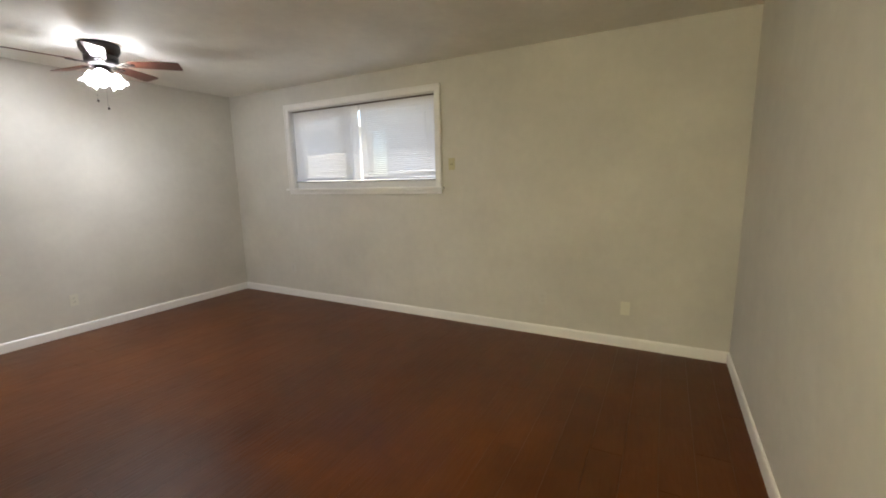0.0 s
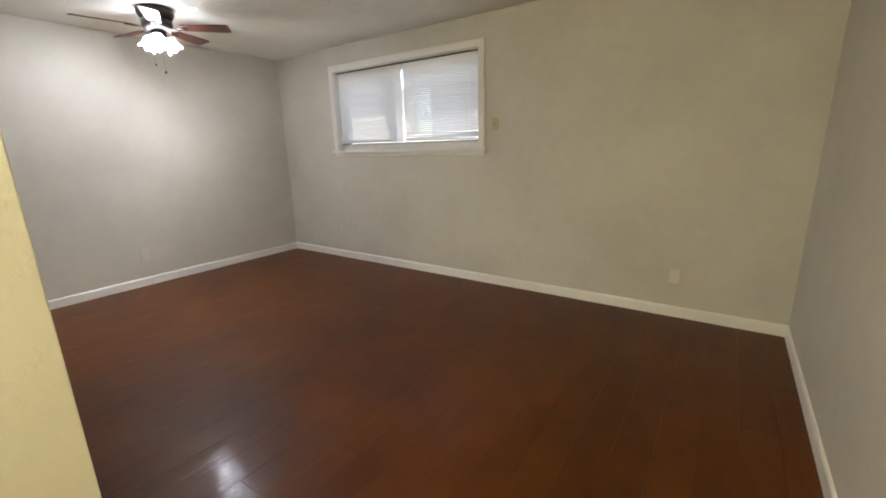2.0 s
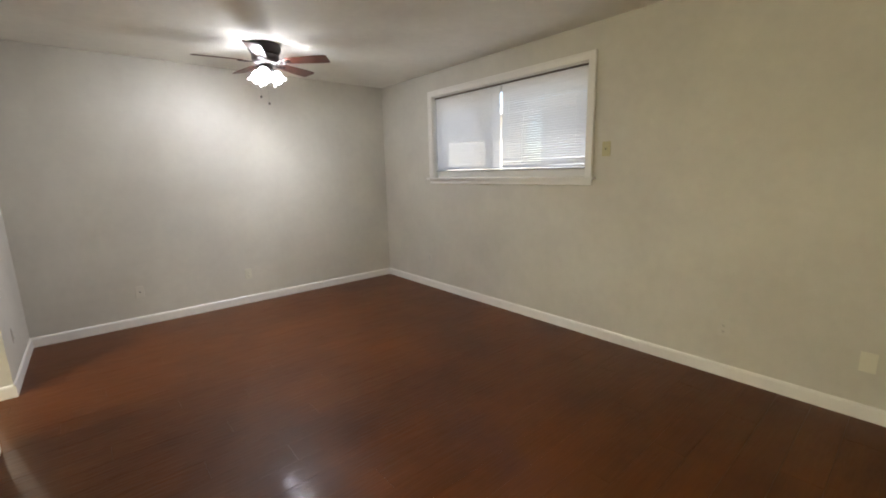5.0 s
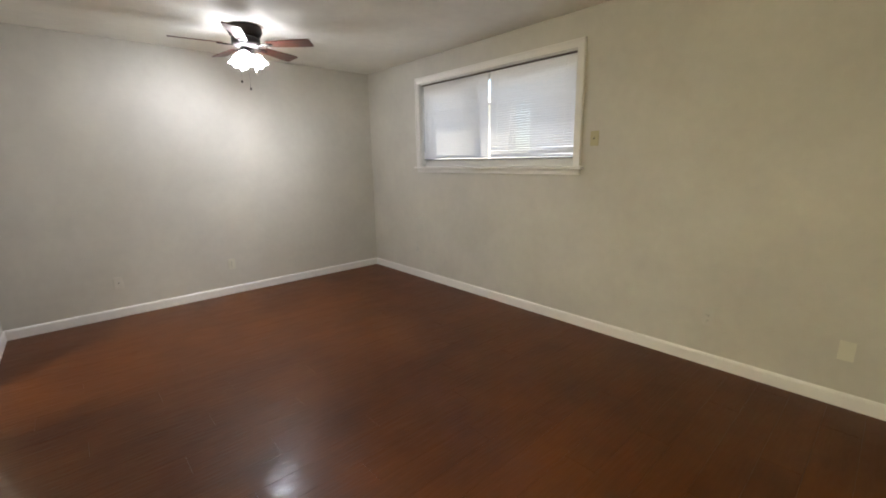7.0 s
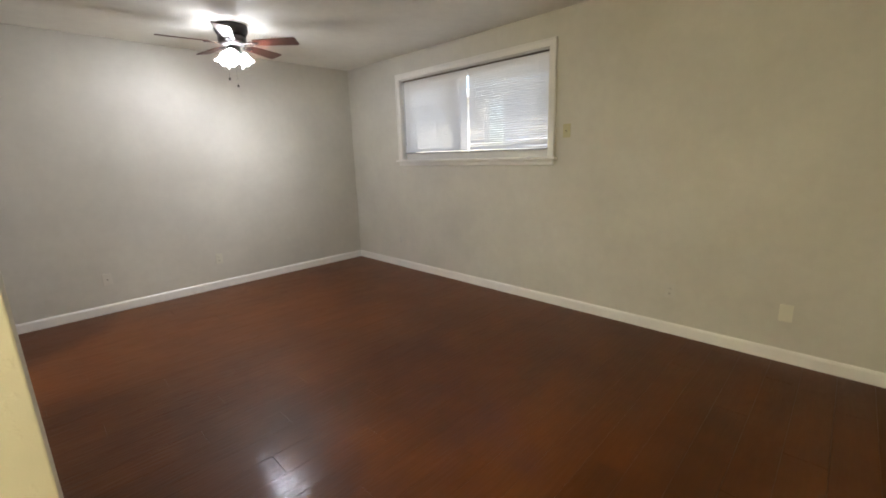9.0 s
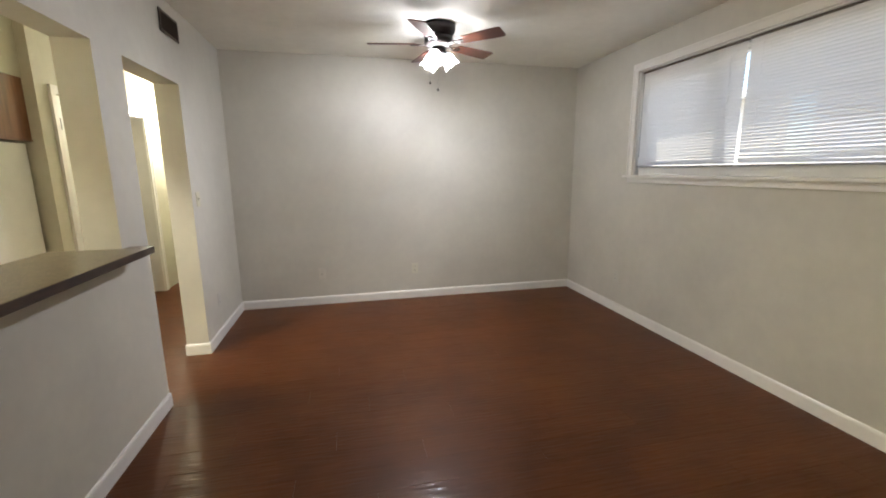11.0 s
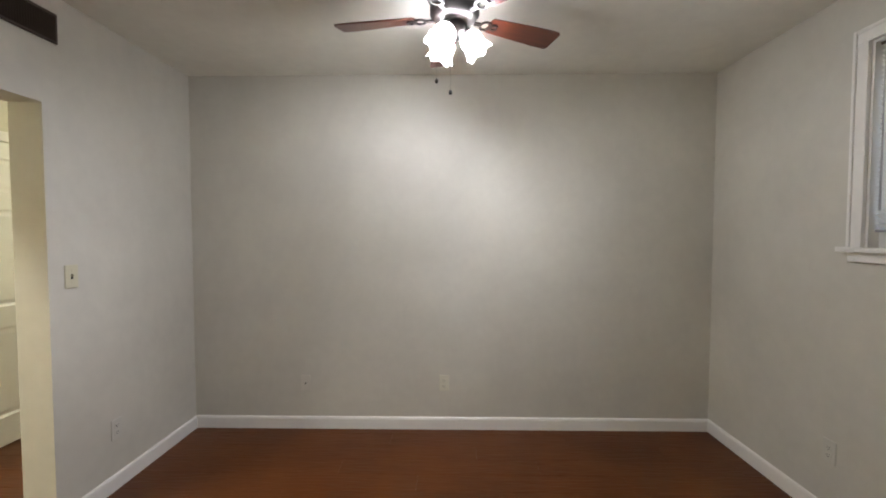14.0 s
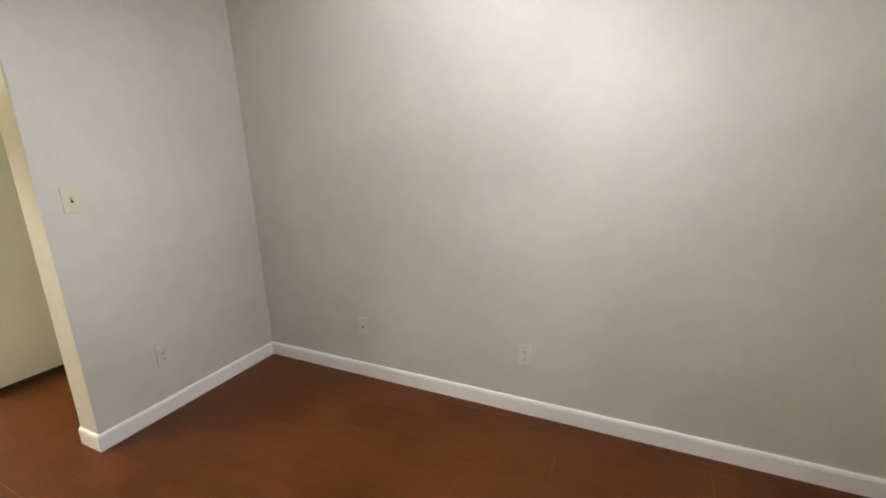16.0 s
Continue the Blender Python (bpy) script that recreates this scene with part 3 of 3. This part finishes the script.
part("switch_housing", lathe([(0.0, -0.1705), (0.048, -0.1705), (0.056, -0.18), (0.056, -0.215), (0.045, -0.232), (0.018, -0.242), (0.0, -0.244)], 32), BRONZE, fan, "", True)


def blade_mesh():
    bm = bmesh.new()
    n, outline = 10, []
    for i in range(n + 1):
        x = 0.185 + (0.545 - 0.185) * i / n
        half = 0.046 + 0.018 * min(1, (i / n) * 1.25)
        outline.append((x, half))
    tip = [(0.556, 0.058), (0.560, 0.048)]
    up = [(0.178, 0.030)] + outline + tip
    ring = up + [(x, -y) for x, y in reversed(up)]
    top = [bm.verts.new((x, y, 0.003)) for x, y in ring]
    low = [bm.verts.new((x, y, -0.003)) for x, y in ring]
    bm.faces.new(top), bm.faces.new(low[::-1])
    for i in range(len(ring)):
        bm.faces.new((top[i], low[i], low[(i + 1) % len(ring)], top[(i + 1) % len(ring)]))
    bmesh.ops.recalc_face_normals(bm, faces=bm.faces[:])
    return bm


def iron_mesh():
    """The curled metal bracket between motor and blade."""
    bm = boxes((0.085, 0.135, -0.011, 0.011, -0.004, 0.004))
    for r0, cx in ((0.030, 0.160), (0.020, 0.205)):
        inner = r0 - 0.010
        steps = 20
        rings = [[bm.verts.new((cx + r * math.cos(2 * math.pi * k / steps), 1.1 * r * math.sin(2 * math.pi * k / steps), z)) for k in range(steps)]
                 for r, z in ((r0, -0.0035), (r0, 0.0035), (inner, 0.0035), (inner, -0.0035))]
        for a, b in zip(rings, rings[1:] + rings[:1]):
            for k in range(steps):
                bm.faces.new((a[k], a[(k + 1) % steps], b[(k + 1) % steps], b[k]))
    bmesh.ops.recalc_face_normals(bm, faces=bm.faces[:])
    return bm


for k in range(5):
    a = 26 + 72 * k
    blade = part("blade", blade_mesh(), BLADE, fan, "dark cherry wood fan blade", at=pose(0, 0, -0.143, 0, 0, a) @ pose(0, 0, 0, -12, 0, 0))
    part("blade_iron", iron_mesh(), BRONZE, fan, "bronze blade bracket", at=pose(0, 0, -0.151, 0, 0, a) @ pose(0, 0, 0, -8, 0, 0))
for a in SHADE_ANGLES:
    tilt = pose(0, 0, -0.206, 0, 0, a) @ pose(0.045, 0, 0, 0, -36, 0)
    part("socket_arm", lathe([(0.0, 0.034), (0.012, 0.034), (0.013, 0.008), (0.022, 0.002), (0.030, -0.008), (0.033, -0.020), (0.0, -0.020)], 24), BRONZE, fan, "bronze lamp socket", True, tilt)
    bm = lathe([(0.0335, -0.0205), (0.041, -0.026), (0.048, -0.040), (0.050, -0.056), (0.0485, -0.074), (0.052, -0.096), (0.064, -0.116)], 36)
    bmesh.ops.delete(bm, geom=[f for f in bm.faces if len(f.verts) > 4], context="FACES_ONLY")
    for v in bm.verts:
        r = math.hypot(v.co.x, v.co.y)
        if v.co.z < -0.09:
            s = math.cos(6 * math.atan2(v.co.y, v.co.x))
            lip = (-0.09 - v.co.z) / 0.026
            v.co.z -= 0.007 * s * lip
            v.co.x, v.co.y = v.co.x * (1 + 0.09 * s * lip), v.co.y * (1 + 0.09 * s * lip)
    part("shade", bm, FROST, fan, "lit frosted glass tulip shade", True, tilt)
    bm = bmesh.new()
    bmesh.ops.create_uvsphere(bm, u_segments=14, v_segments=10, radius=0.020)
    bulb = part("bulb", bm, BULB, fan, "lit round bulb", True, tilt @ pose(0, 0, -0.078))
    bulb.visible_shadow = False
for x, y, z in ((1.810 - FAN[0], -0.045, 2.106 - H), (1.872 - FAN[0], -0.052, 2.054 - H)):
    part("pull_chain", boxes((x - 0.0004, x + 0.0004, y - 0.0004, y + 0.0004, z + 0.008, -0.205)), BRONZE, fan, "thin metal pull chain")
    part("chain_fob", lathe([(0.0, -0.012), (0.006, -0.008), (0.0085, 0.0), (0.005, 0.009), (0.0, 0.012)], 14), FOB, fan, "small dark pull fob", True, pose(x, y, z))

# ---- outside the window ----
structure("ground", boxes((W + 0.2, 150, -100, 100, -0.5, -0.3)), GRASS, "pale concrete ground outside the window")
GREY_TINT = paint("grey_tint_wall_paint", (0.62, 0.61, 0.62), 0.8, 1.0)
# Unseen walls, made up so light through the blinds goes cream, blue, grey.
for y0, y1, mat, label in ((3.3, 14.0, CREAM_TINT, "made-up cream wall outside that tints light through the blinds"), (-9.0, 2.55, GREY_TINT, "made-up grey wall outside that tints light through the blinds")):
    tint_wall = thing("unseen_tint_wall", pose(W + 7, 0, -0.3), label, "house")
    part("wall", boxes((0, 0.3, y0, y1, 0, 3.4)), mat, tint_wall)
    part("roof", boxes((-0.4, 0.8, y0 - 0.05, y1 + 0.05, 3.401, 3.6)), ALU, tint_wall, "pale cap on the made-up wall")

# ---- floor boards ----
PITCH, LENGTH = 0.163, 1.21
made = {}


def board(x0, x1, y0):
    length = round(x1 - x0, 3)
    if length not in made:
        bm = boxes((0.0004, length - 0.0004, 0.0004, PITCH - 0.0004, -0.012, 0))
        bmesh.ops.bevel(bm, geom=[e for e in bm.edges if all(v.co.z > -0.001 for v in e.verts)], offset=0.0005, segments=1, affect="EDGES")
        made[length] = bm
        me = bpy.data.meshes.new("plank")
        bm.to_mesh(me)
        bm.free()
        me.materials.append(WOOD)
        made[length] = me
    ob = new("plank", made[length])
    ob.location = (x0, y0, 0)
    ob.parent = floor


row, y = 0, -3.83 - 11 * PITCH
while y < 1.9:
    left, right = (KX, W) if y < -0.1 else (KX - 0.5, -0.1)
    if -0.1 < y < 0.0:
        left, right = KX, W
    x = left - (0.0, 0.48, 0.85, 0.22, 0.67)[row % 5]
    while x < right - 0.01:
        a, b = max(x, left), min(x + LENGTH, right)
        if b - a > 0.05:
            board(round(a, 3), round(b, 3), y)
        x += LENGTH
    y += PITCH
    row += 1
